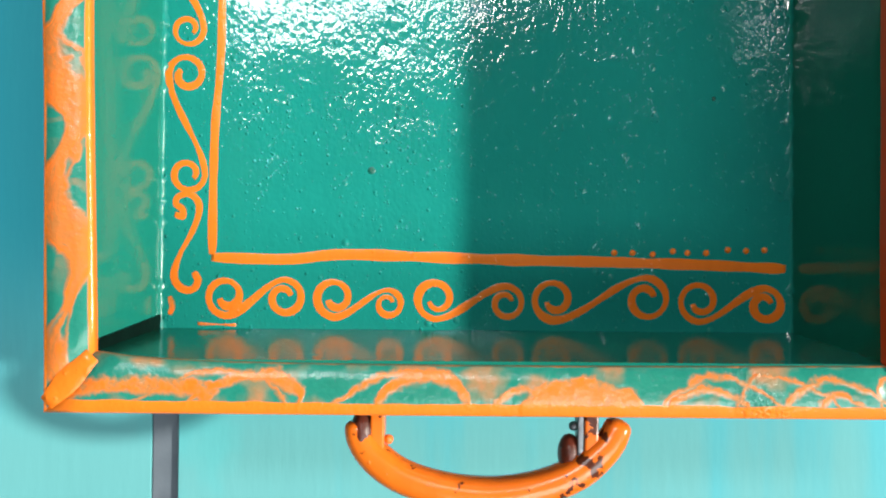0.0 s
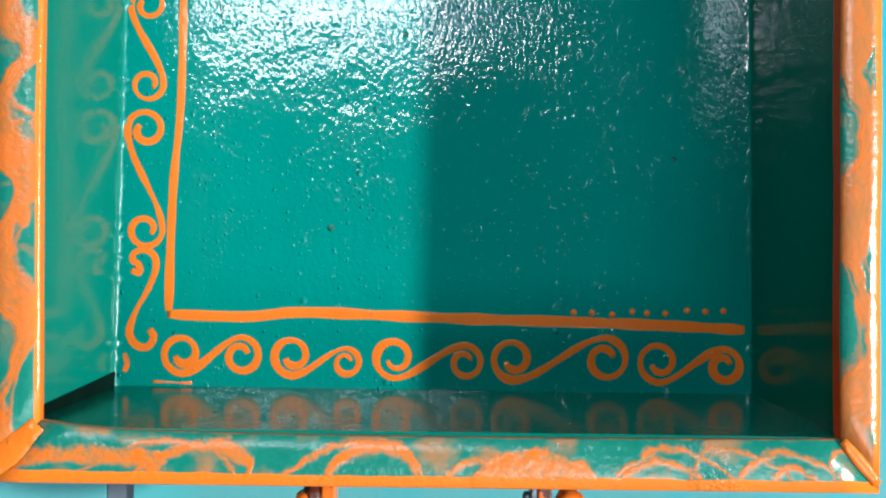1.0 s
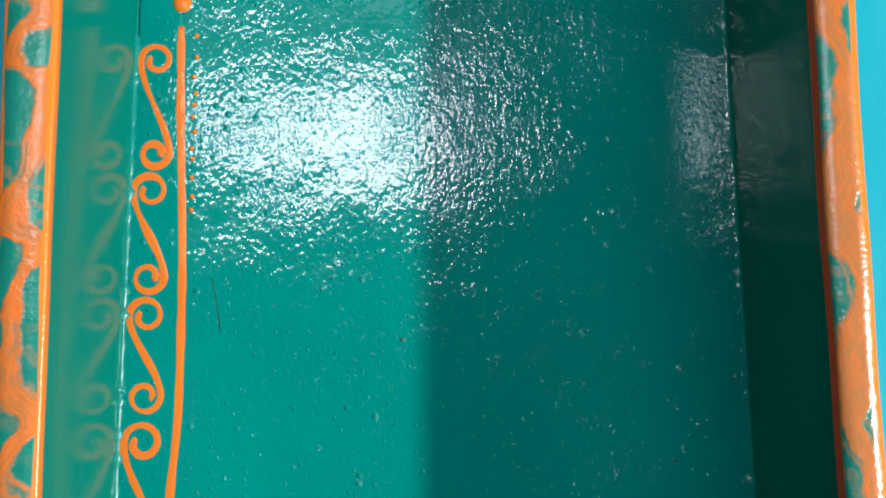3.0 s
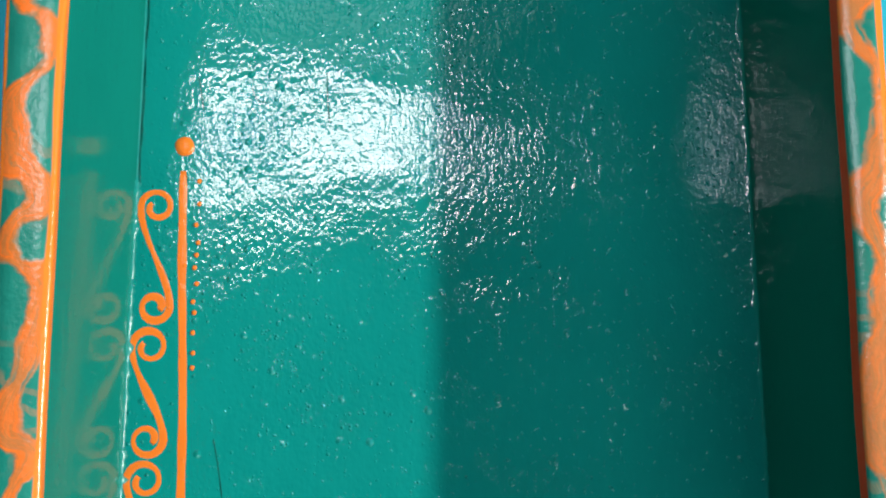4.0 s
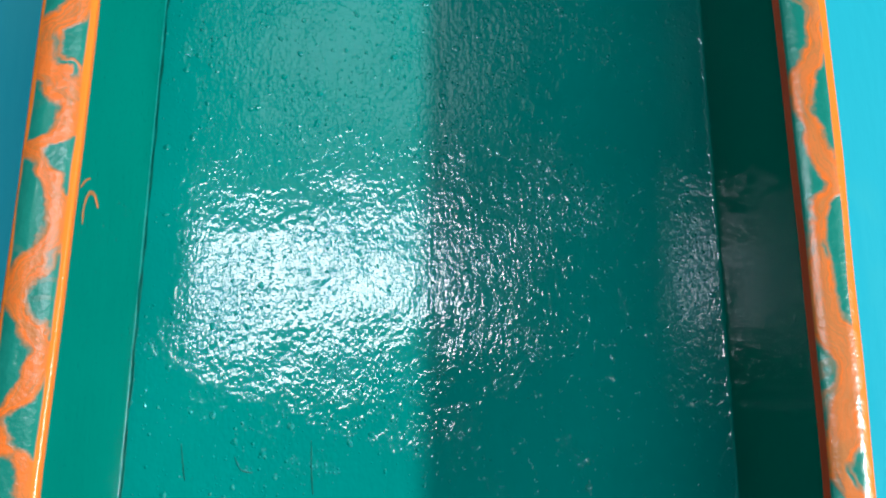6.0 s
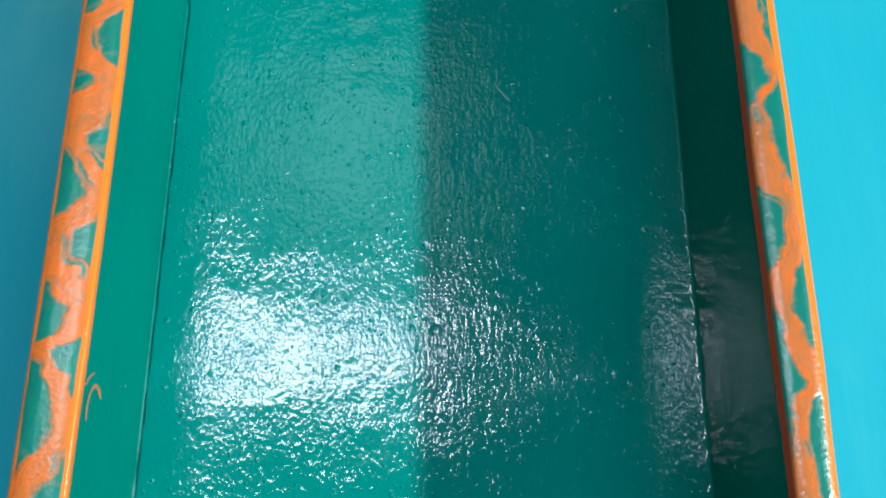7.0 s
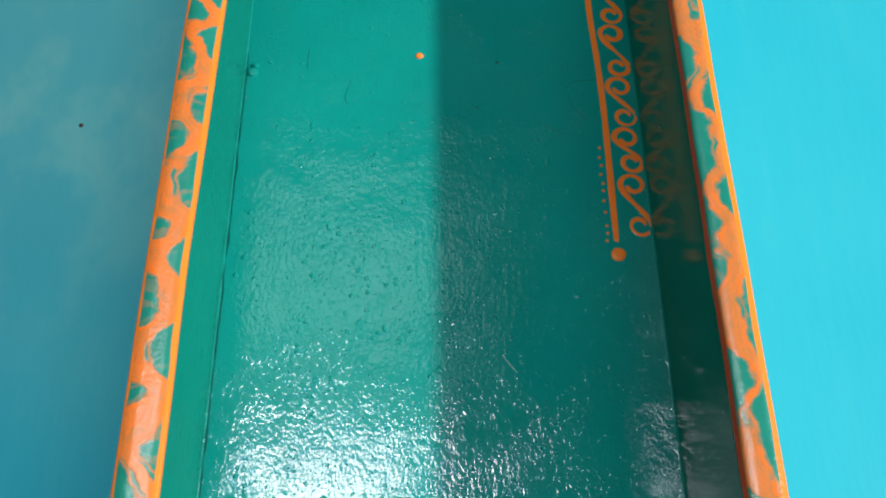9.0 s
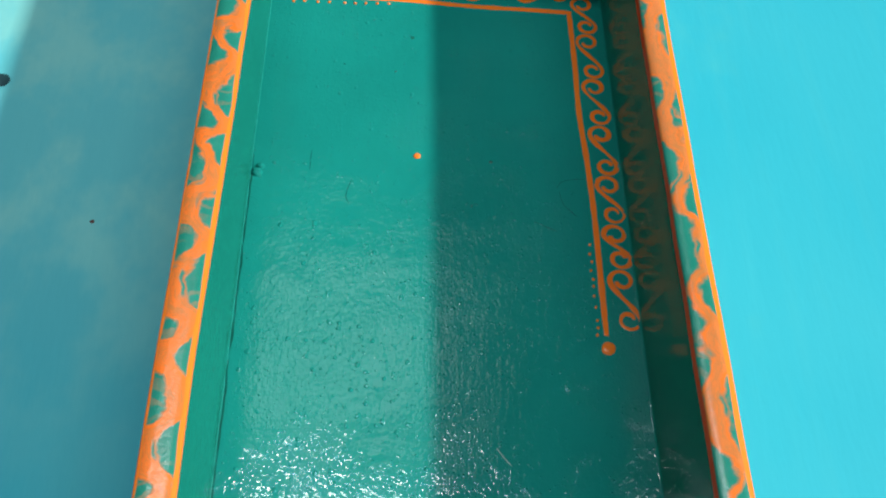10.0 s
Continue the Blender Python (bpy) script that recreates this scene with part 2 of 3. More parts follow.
RIM_END = arched_paint("arched_rim_paint", ((0.002, 0.03, 0.48, 0.15, 5.0, False), (0.03, 0.03, 0.2, 0.05, 3.0, False), (0.044, 0.022, 0.22, 0.13, 2.5, False), (0.104, 0.027, 0.14, 0.08, 2.5, False),
                                            (0.112, 0.02, 0.2, 0.14, 2.0, False), (0.152, 0.012, 0.42, 0.08, 2.0, False), (0.174, 0.024, 0.2, 0.0, 2.5, True), (0.228, 0.023, 0.18, 0.06, 2.0, False),
                                            (0.222, 0.014, 0.42, 0.08, 2.0, False), (0.25, 0.02, 0.16, 0.05, 2.0, False), (0.272, 0.021, 0.24, 0.06, 2.0, False), (0.272, 0.01, 0.54, 0.07, 2.0, False),
                                            (0.3, 0.014, 0.22, 0.05, 2.0, False)), -0.03, 0.26)


def smeared_paint():
    """Thin orange dragged over green: streaky along the stroke, fading out to green at its ragged sides; u from -1 to 1 across, v in metres along."""
    m, N, L, B = nodes_of("smeared_orange_paint")
    v = coords(N, L)
    tc = N.new("ShaderNodeTexCoord")
    sep = N.new("ShaderNodeSeparateXYZ")
    L.new(tc.outputs["UV"], sep.inputs[0])
    flow = N.new("ShaderNodeCombineXYZ")
    L.new(math_node(N, L, "MULTIPLY", sep.outputs[0], 2.2), flow.inputs[0])
    L.new(math_node(N, L, "MULTIPLY", sep.outputs[1], 130.0), flow.inputs[1])
    L.new(math_node(N, L, "MULTIPLY", sep.outputs[2], 1.0), flow.inputs[2])
    drag = noise_tex(N, L, flow.outputs[0], 1.0, 4.0, 0.6)
    fine = noise_tex(N, L, v, 260.0, 4.0, 0.6)
    side = math_node(N, L, "ABSOLUTE", sep.outputs[0])
    body = math_node(N, L, "ADD", math_node(N, L, "MULTIPLY", drag, 0.9), math_node(N, L, "MULTIPLY", fine, 0.55))
    body = math_node(N, L, "SUBTRACT", body, math_node(N, L, "MULTIPLY", math_node(N, L, "POWER", side, 2.0), 0.55))
    tone = noise_tex(N, L, v, 70.0, 3.0)
    orange = mixed(N, L, ramp(N, L, tone, 0.35, 0.65), (0.5, 0.16, 0.035), (0.86, 0.17, 0.02))
    green = mixed(N, L, fine, (0.003, 0.17, 0.125), (0.02, 0.25, 0.185))
    L.new(mixed(N, L, ramp(N, L, body, 0.3, 0.56), green, orange), B.inputs["Base Color"])
    B.inputs["Roughness"].default_value = 0.18
    bumped(N, L, B, ((noise_tex(N, L, v, 140.0, 3.0), 0.0008), (noise_tex(N, L, v, 420.0, 2.0), 0.0003)))
    return m


def table_paint():
    m, N, L, B = nodes_of("turquoise_table_paint")
    v = coords(N, L)
    big = noise_tex(N, L, v, 3.0, 3.0)
    streak = noise_tex(N, L, coords(N, L, (1.0, 0.08, 1.0)), 45.0, 3.0)
    col = mixed(N, L, ramp(N, L, big, 0.35, 0.7), (0.014, 0.39, 0.5), (0.024, 0.41, 0.51))
    col = mixed(N, L, math_node(N, L, "MULTIPLY", ramp(N, L, streak, 0.45, 0.75), 0.35), col, (0.04, 0.44, 0.52))
    sep = N.new("ShaderNodeSeparateXYZ")
    L.new(v, sep.inputs[0])
    worn = math_node(N, L, "MULTIPLY", ramp(N, L, sep.outputs[1], 0.16, 0.0), ramp(N, L, math_node(N, L, "ADD", math_node(N, L, "MULTIPLY", sep.outputs[0], -0.45), math_node(N, L, "ADD", streak, math_node(N, L, "MULTIPLY", big, 0.6))), 0.15, 0.75))
    col = mixed(N, L, worn, col, (0.12, 0.37, 0.385))
    patch = ramp(N, L, noise_tex(N, L, coords(N, L, (1.0, 0.6, 1.0)), 9.0, 4.0, 0.6), 0.58, 0.72)
    col = mixed(N, L, math_node(N, L, "MULTIPLY", patch, 0.35), col, (0.06, 0.47, 0.5))
    # far left paled: sheen and brighter shade put into the base colour
    far_sheen = math_node(N, L, "MULTIPLY", ramp(N, L, sep.outputs[1], 0.75, 1.2), ramp(N, L, sep.outputs[0], 0.0, -0.12))
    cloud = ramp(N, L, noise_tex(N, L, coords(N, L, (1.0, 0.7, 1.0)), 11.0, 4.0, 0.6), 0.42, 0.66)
    col = mixed(N, L, math_node(N, L, "MULTIPLY", far_sheen, math_node(N, L, "ADD", 0.45, math_node(N, L, "MULTIPLY", cloud, 0.5))), col, (0.2, 0.56, 0.54))
    rnd = N.new("ShaderNodeObjectInfo")
    col = mixed(N, L, math_node(N, L, "MULTIPLY", rnd.outputs["Random"], 0.12), col, (0.05, 0.46, 0.5))
    L.new(col, B.inputs["Base Color"])
    B.inputs["Roughness"].default_value = 0.5
    B.inputs["Specular IOR Level"].default_value = 0.15
    fine = noise_tex(N, L, coords(N, L, (1.0, 0.2, 1.0)), 120.0, 3.0)
    bumped(N, L, B, ((big, 0.004), (fine, 0.0003)))
    return m


def plain(name, a, b, rough, scale=8.0, metal=0.0, relief=0.0004):
    m, N, L, B = nodes_of(name)
    v = coords(N, L)
    n = noise_tex(N, L, v, scale, 4.0)
    L.new(mixed(N, L, ramp(N, L, n, 0.3, 0.7), a, b), B.inputs["Base Color"])
    B.inputs["Roughness"].default_value, B.inputs["Metallic"].default_value = rough, metal
    bumped(N, L, B, ((noise_tex(N, L, v, scale * 6, 2.0), relief),))
    return m


def worn_enamel(name, color, dark, rough, sag, peel, pimple):
    """The handle's paint: chipped to brown plastic in blotches, most of all towards one end."""
    m = gloss_paint(name, color, dark, rough, sag, peel, pimple)
    N, L = m.node_tree.nodes, m.node_tree.links
    B = N["Principled BSDF"]
    paint = B.inputs["Base Color"].links[0].from_socket
    v = coords(N, L)
    sep = N.new("ShaderNodeSeparateXYZ")
    L.new(v, sep.inputs[0])
    n = noise_tex(N, L, v, 150.0, 3.0, 0.6)
    bias = math_node(N, L, "MULTIPLY", ramp(N, L, sep.outputs[0], 0.16, 0.182), ramp(N, L, sep.outputs[0], 0.192, 0.184))
    chip = ramp(N, L, math_node(N, L, "ADD", n, math_node(N, L, "MULTIPLY", bias, 0.16)), 0.64, 0.7)
    L.new(mixed(N, L, chip, paint, (0.07, 0.016, 0.006)), B.inputs["Base Color"])
    return m


TABLE = table_paint()
PLASTER = plain("grey_plaster", (0.07, 0.065, 0.06), (0.11, 0.105, 0.1), 0.9, 2.0)
CEILING = plain("grey_ceiling_boards", (0.03, 0.048, 0.056), (0.045, 0.07, 0.08), 0.85, 2.0)
CONCRETE = plain("worn_concrete", (0.12, 0.12, 0.115), (0.2, 0.195, 0.19), 0.8, 4.0)
BATTEN = plain("grey_batten_wood", (0.075, 0.1, 0.125), (0.11, 0.14, 0.17), 0.7, 30.0)
STEEL = plain("dull_steel", (0.16, 0.18, 0.2), (0.3, 0.33, 0.36), 0.45, 60.0, 0.8)
BROWN = plain("dark_brown_plastic", (0.05, 0.012, 0.006), (0.11, 0.02, 0.01), 0.35, 90.0)
HANDLE_PAINT = worn_enamel("worn_handle_enamel", (0.86, 0.19, 0.018), (0.7, 0.14, 0.012), 0.22, 0.0006, 0.00005, 0.0003)

DARK_PATCH = plain("dark_blue_patch", (0.002, 0.03, 0.04), (0.004, 0.05, 0.06), 0.9, 40.0)
PALE = plain("pale_scratch", (0.3, 0.42, 0.4), (0.4, 0.52, 0.5), 0.4, 60.0)
# near black, no gloss: colour standing in for shade in the corner
CORNER_SHADE = plain("corner_shade", (0.0008, 0.008, 0.006), (0.0012, 0.014, 0.01), 0.9, 40.0)
CORNER_SHADE.node_tree.nodes["Principled BSDF"].inputs["Specular IOR Level"].default_value = 0.05
SCRATCH = plain("dark_green_scratch", (0.002, 0.06, 0.045), (0.004, 0.12, 0.09), 0.2, 60.0, 0.0, 0.0)


# ---- mesh helpers ----
def part(name, bm, material, parent=None, label=""):
    me = bpy.data.meshes.new(name)
    bmesh.ops.recalc_face_normals(bm, faces=bm.faces)
    bm.to_mesh(me)
    bm.free()
    for mat in material if isinstance(material, (list, tuple)) else (material,):
        me.materials.append(mat)
    ob = new(name, me)
    if parent:
        ob.parent = parent
    if label:
        ob["label"] = label
    return ob


def box(x0, x1, y0, y1, z0, z1, bevel=0.0, segments=2):
    bm = bmesh.new()
    bmesh.ops.create_cube(bm, size=1)
    for v in bm.verts:
        v.co = ((x0 + x1) / 2 + v.co.x * (x1 - x0), (y0 + y1) / 2 + v.co.y * (y1 - y0), (z0 + z1) / 2 + v.co.z * (z1 - z0))
    if bevel:
        bmesh.ops.bevel(bm, geom=bm.edges, offset=bevel, segments=segments, affect="EDGES", profile=0.5)
    return bm


def smooth(ob):
    for p in ob.data.polygons:
        p.use_smooth = True
    return ob


def ribbon(points, width, lift, thick=0.0007, up=Vector((0, 0, 1)), wobble=0.12, ends=0.7):
    """A raised, slightly domed brush stroke along points, lying on the surface with normal up."""
    bm = bmesh.new()
    uvl = bm.loops.layers.uv.new("across")
    rows, n, gone = [], len(points), [0.0]
    for p, q in zip(points, points[1:]):
        gone.append(gone[-1] + (Vector(q) - Vector(p)).length)
    for i, p in enumerate(points):
        p = Vector(p)
        a, b = Vector(points[max(i - 1, 0)]), Vector(points[min(i + 1, n - 1)])
        side = (b - a).cross(up).normalized()
        w = width / 2 * (1 + wobble * 2 * noise.noise(p * 55))
        edge = min(i, n - 1 - i)
        w *= ends + (1 - ends) * min(1, edge / 3)
        base = p + up * lift
        rows.append([bm.verts.new(base + side * w * k + up * thick * h) for k, h in ((-1, -0.3), (-0.75, 0.65), (0, 1), (0.75, 0.65), (1, -0.3))])
    across = (-1, -0.75, 0, 0.75, 1)
    for i, (r, s) in enumerate(zip(rows, rows[1:])):
        for k in range(4):
            f = bm.faces.new((r[k], r[k + 1], s[k + 1], s[k]))
            for loop, (c, d) in zip(f.loops, ((k, i), (k + 1, i), (k + 1, i + 1), (k, i + 1))):
                loop[uvl].uv = (across[c], gone[d] + points[0][0])
    for r in (rows[0], rows[-1]):
        bm.faces.new(r)
    return bm


def blob(center, radius, lift=0.0002, thick=0.0012):
    bm = bmesh.new()
    rings = []
    for k, h in ((1.0, 0.0), (0.82, 0.7), (0.45, 1.0)):
        rings.append([bm.verts.new((center[0] + radius * k * math.cos(a) * (1 + 0.08 * math.sin(2 * a + radius * 4000)), center[1] + radius * k * math.sin(a), center[2] + lift + thick * h))
                      for a in (i * math.tau / 16 for i in range(16))])
    for r, s in zip(rings, rings[1:]):
        for i in range(16):
            bm.faces.new((r[i], r[(i + 1) % 16], s[(i + 1) % 16], s[i]))
    bm.faces.new(rings[-1])
    return bm


def s_scroll(length, across, turn=1.2, big=0.5, small=0.46, inner=0.42, low=False):
    """An S of two spirals along s (0..length), w from -across/2 to across/2."""
    r1, r2 = across * big, across * small
    c1, c2 = (r1, 0.0), (length - r2, r2 - across * 0.54 if low else across / 2 - r2 - across * 0.02)
    pts = []
    steps = 26
    for i in range(steps, -1, -1):
        f = i / steps
        a = -math.pi / 2 - f * turn * math.tau
        r = r1 * (1 - (1 - inner) * f ** 0.85)
        pts.append((c1[0] + r * math.cos(a) + 0.12 * r1 * f, c1[1] + r * math.sin(a) - 0.04 * r1 * f))
    p0, p1 = pts[-1], (c2[0], c2[1] + r2)
    pull = (p1[0] - p0[0]) * 0.95
    for i in range(1, 14):
        f = i / 14
        h0, h1, h2, h3 = 2 * f**3 - 3 * f**2 + 1, f**3 - 2 * f**2 + f, -2 * f**3 + 3 * f**2, f**3 - f**2
        pts.append((h0 * p0[0] + h1 * pull + h2 * p1[0] + h3 * pull, h0 * p0[1] + h2 * p1[1]))
    for i in range(steps + 1):
        f = i / steps
        a = math.pi / 2 - f * turn * math.tau
        r = r2 * (1 - (1 - inner) * f ** 0.85)
        pts.append((c2[0] + r * math.cos(a) - 0.12 * r2 * f, c2[1] + r * math.sin(a) + 0.04 * r2 * f))
    return pts


# ---- the hall: unseen shell added to block and shape the light ----
def slab(name, x0, x1, y0, y1, z0, z1, material, label, category):
    return tagged(part(name, box(x0, x1, y0, y1, z0, z1), material), label, category, kind="structure")


FLOOR_Z, TOP_Z, LOW_Z = -0.8, -0.05, -0.0535
X0, X1, Y0, Y1 = -7.0, 7.0, -6.0, 10.0
slab("floor", X0, X1, Y0, Y1, FLOOR_Z - 0.1, FLOOR_Z, CONCRETE, "worn grey concrete floor of the unseen hall", "floor")
slab("wall_west", X0 - 0.2, X0, Y0, Y1, FLOOR_Z, HALL, PLASTER, "unseen dark grey plastered wall, added to keep light out", "wall")


def panel_with_hole(outer, hole, put):
    """A plate around a hole, as four quads each way; put(a, b, s) gives the place at depth s."""
    bm = bmesh.new()
    (a0, a1, b0, b1), (h0, h1, k0, k1) = outer, hole
    ring = lambda r, s: [bm.verts.new(put(*p, s)) for p in ((r[0], r[2]), (r[1], r[2]), (r[1], r[3]), (r[0], r[3]))]
    o0, o1, i0, i1 = ring(outer, 0), ring(outer, 1), ring(hole, 0), ring(hole, 1)
    for k in range(4):
        n = (k + 1) % 4
        bm.faces.new((o0[k], o0[n], i0[n], i0[k]))
        bm.faces.new((o1[k], o1[n], i1[n], i1[k]))
        bm.faces.new((i0[k], i0[n], i1[n], i1[k]))
        bm.faces.new((o0[k], o0[n], o1[n], o1[k]))
    return bm


# unseen wall; its opening is sized to limit the sun patch
tagged(part("wall_east", panel_with_hole((Y0, Y1, FLOOR_Z, HALL), (-1.1, 2.5, 4.2, 6.2), lambda a, b, s: (X1 + 0.2 * s, a, b)), PLASTER),
       "unseen dark grey plastered wall, added with an opening for the sun", "wall", kind="structure")
# unseen end walls, opened only for the added fill lamps
for name, y, out in (("wall_south", Y0, -0.2), ("wall_north", Y1, 0.2)):
    tagged(part(name, panel_with_hole((X0, X1, FLOOR_Z, HALL), (-0.4, 5.6, 3.0, 7.0), lambda a, b, s: (a, y + out * s, b)), PLASTER),
           "unseen dark grey plastered wall, added with an opening for a fill lamp", "wall", kind="structure")
SPLIT, SPLIT_REAR = (SKYLIGHT[3] + ROOFLIGHT[2]) / 2, 0.0
# unseen ceiling pieces; the last one holds the added rear fill
for span, hole in (((X0, X1, SPLIT_REAR, SPLIT), SKYLIGHT), ((X0, X1, SPLIT, Y1), ROOFLIGHT), ((X0, X1, Y0, SPLIT_REAR), REAR_FILL)):
    tagged(part("ceiling", panel_with_hole(span, hole, lambda a, b, s: (a, b, HALL + 0.15 * s)), CEILING),
           "unseen dark boarded ceiling with an opening for a lamp", "ceiling", kind="structure")

# ---- the table ----
table = tagged(new("table"), "turquoise painted plank table with paint streaks", "table")
table.location = (0, 0, 0)
TABLE_Y = (-0.55, 2.2)
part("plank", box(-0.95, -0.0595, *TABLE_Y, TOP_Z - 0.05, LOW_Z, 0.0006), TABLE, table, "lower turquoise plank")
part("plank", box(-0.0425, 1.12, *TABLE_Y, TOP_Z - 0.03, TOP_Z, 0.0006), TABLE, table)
part("batten", box(-0.0593, -0.0427, *TABLE_Y, TOP_Z - 0.05, TOP_Z - 0.004, 0.001), BATTEN, table, "grey batten under the plank gap")
for y in (-0.3, 1.9):
    part("rail", box(-0.9, 1.07, y - 0.03, y + 0.03, TOP_Z - 0.13, TOP_Z - 0.0505, 0.003), TABLE, table)
    for x in (-0.85, 1.02):
        part("leg", box(x - 0.035, x + 0.035, y - 0.035, y + 0.035, FLOOR_Z, TOP_Z - 0.1305, 0.004), TABLE, table)

# ---- the long case ----
case = tagged(new("long_case"), "long shallow green case with orange painted scrolls, open on the table", "case")
L_IN, R_IN, N_IN, F_IN, RIM_Z = -0.040, 0.306, 0.088, 1.402, 0.129
smooth_bm = box(L_IN - 0.012, R_IN + 0.012, N_IN - 0.014, F_IN + 0.014, TOP_Z, 0.0)
part("bottom_panel", smooth_bm, GREEN, case, "glossy green painted bottom with brush marks")
WALL_TOP = RIM_Z - 0.0045
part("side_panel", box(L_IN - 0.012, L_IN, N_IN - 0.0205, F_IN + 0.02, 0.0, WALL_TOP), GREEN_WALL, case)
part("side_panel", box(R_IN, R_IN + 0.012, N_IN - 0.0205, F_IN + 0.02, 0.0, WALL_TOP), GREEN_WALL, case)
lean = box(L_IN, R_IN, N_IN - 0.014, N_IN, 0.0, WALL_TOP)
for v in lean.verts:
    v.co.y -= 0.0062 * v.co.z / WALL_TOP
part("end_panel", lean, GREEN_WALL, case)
# thin strip laid on the wall; a crevice's shade is put into its colour
gap = box(L_IN, L_IN + 0.0008, N_IN - 0.001, N_IN + 0.0075, 0.0004, WALL_TOP)
for v in gap.verts:
    v.co.y -= (0.0066 if v.co.y < N_IN else 0.0095) * v.co.z / WALL_TOP
part("corner_shade_strip", gap, CORNER_SHADE, case, "dark strip in the corner, shade put in as colour")
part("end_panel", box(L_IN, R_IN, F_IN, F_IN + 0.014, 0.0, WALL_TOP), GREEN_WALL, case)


def along(table_, y):
    for (a, va), (b, vb) in zip(table_, table_[1:]):
        if y <= b:
            return va + (vb - va) * max(0, (y - a) / (b - a))
    return table_[-1][1]


LEFT_IN = ((0.08, -0.029), (0.2, -0.0325), (0.36, -0.0355), (0.5, -0.0375), (0.65, -0.0365), (0.9, -0.038), (1.05, -0.0355), (1.42, -0.0325))
LEFT_OUT = ((0.06, -0.0505), (0.2, -0.053), (0.5, -0.064), (0.9, -0.0648), (1.44, -0.061))
RIGHT_IN = ((0.08, 0.302), (0.3, 0.3035), (0.5, 0.3058), (0.9, 0.3056), (1.42, 0.304))
RIGHT_OUT = ((0.06, 0.3185), (0.33, 0.3225), (0.65, 0.3295), (1.44, 0.3275))
NEAR_IN, NEAR_OUT = 0.0815, 0.0592
FAR_IN, FAR_OUT = 1.409, 1.433


def rim_board(rows, materials, label, warp=0.0006, lip=0.0045, slant=0.0):
    """rows: (inner x, y, outer x, y, metres along); a board with rounded top edges, orange lip inside."""
    bm = bmesh.new()
    uvl = bm.loops.layers.uv.new("across")
    sect = ((-slant, -lip), (0.0, -0.0012), (0.05, 0.0), (0.35, 0.0003), (0.65, 0.0003), (0.95, 0.0), (1.0, -0.0016), (1.0, -0.0145))
    cross = []
    for ix, iy, ox, oy, d in rows:
        row = []
        for u, h in sect:
            wave = warp * noise.noise(Vector((ix * 9, iy * 14, u)))
            row.append((bm.verts.new((ix + (ox - ix) * u + wave, iy + (oy - iy) * u, RIM_Z + h + wave)), u, d))
        cross.append(row)
    for r, s in zip(cross, cross[1:]):
        for k in range(len(sect) - 1):
            q = (r[k], r[k + 1], s[k + 1], s[k])
            f = bm.faces.new([v for v, _, _ in q])
            f.material_index = 1 if k == 0 else 0
            f.smooth = k > 0
            for loop, (_, u, d) in zip(f.loops, q):
                loop[uvl].uv = (u, d)
        f = bm.faces.new((r[0][0], r[-1][0], s[-1][0], s[0][0]))
        f.material_index = 1
    for r in (cross[0], cross[-1]):
        bm.faces.new([v for v, _, _ in r]).material_index = 1
    return part("rim_board", bm, materials, case, label)


def side_rows(inner, outer):
    rows, n = [], 70
    for i in range(n + 1):
        f = i / n
        yi, yo = NEAR_IN + (FAR_IN - NEAR_IN) * f, NEAR_OUT + (FAR_OUT - NEAR_OUT) * f
        rows.append((along(inner, yi), yi, along(outer, yo), yo, yi))
    return rows


def end_rows(yi, yo):
    rows, n = [], 24
    a, b = (along(LEFT_IN, yi), along(LEFT_OUT, yo)), (along(RIGHT_IN, yi), along(RIGHT_OUT, yo))
    for i in range(n + 1):
        f = i / n
        bow = 0.0012 * math.sin(f * math.pi) - (0.0036 * math.exp(-f * 16) if yi < 1 else 0)
        rows.append((a[0] + (b[0] - a[0]) * f, yi - bow, a[1] + (b[1] - a[1]) * f, yo, a[0] + (b[0] - a[0]) * f))
    return rows


rim_board(side_rows(LEFT_IN, LEFT_OUT), (RIM_SIDE, ORANGE), "green rim with orange zigzag marbling")
rim_board(side_rows(RIGHT_IN, RIGHT_OUT), (RIM_WIDE, RED), "mostly orange marbled rim with green patches", lip=0.006, slant=0.06)
rim_board(end_rows(NEAR_IN, NEAR_OUT), (RIM_END, ORANGE), "green rim with smeared orange arches", 0.0)
rim_board(end_rows(FAR_IN, FAR_OUT), (RIM_END, ORANGE), "green rim with smeared orange arches", 0.0)
# trim round the foot of the case
part("base_trim", box(-0.0555, 0.3215, 0.0665, 1.4275, TOP_Z + 0.0005, TOP_Z + 0.006), ORANGE, case)


def spline(pts, n=12):
    out = []
    for i in range(len(pts) - 1):
        p0, p1, p2, p3 = (Vector(pts[max(i - 1, 0)]), Vector(pts[i]), Vector(pts[i + 1]), Vector(pts[min(i + 2, len(pts) - 1)]))
        for k in range(n):
            t = k / n
            out.append(0.5 * (2 * p1 + (p2 - p0) * t + (2 * p0 - 5 * p1 + 4 * p2 - p3) * t * t + (3 * p1 - p0 - 3 * p2 + p3) * t**3))
    out.append(Vector(pts[-1]))
    return out


def stroke(name, pts, width, lift=0.00012, thick=0.00007, up=Vector((0, 0, 1)), material=ORANGE, wobble=0.12):
    return smooth(part(name, ribbon(pts, width, lift, thick, up, wobble), material, case))


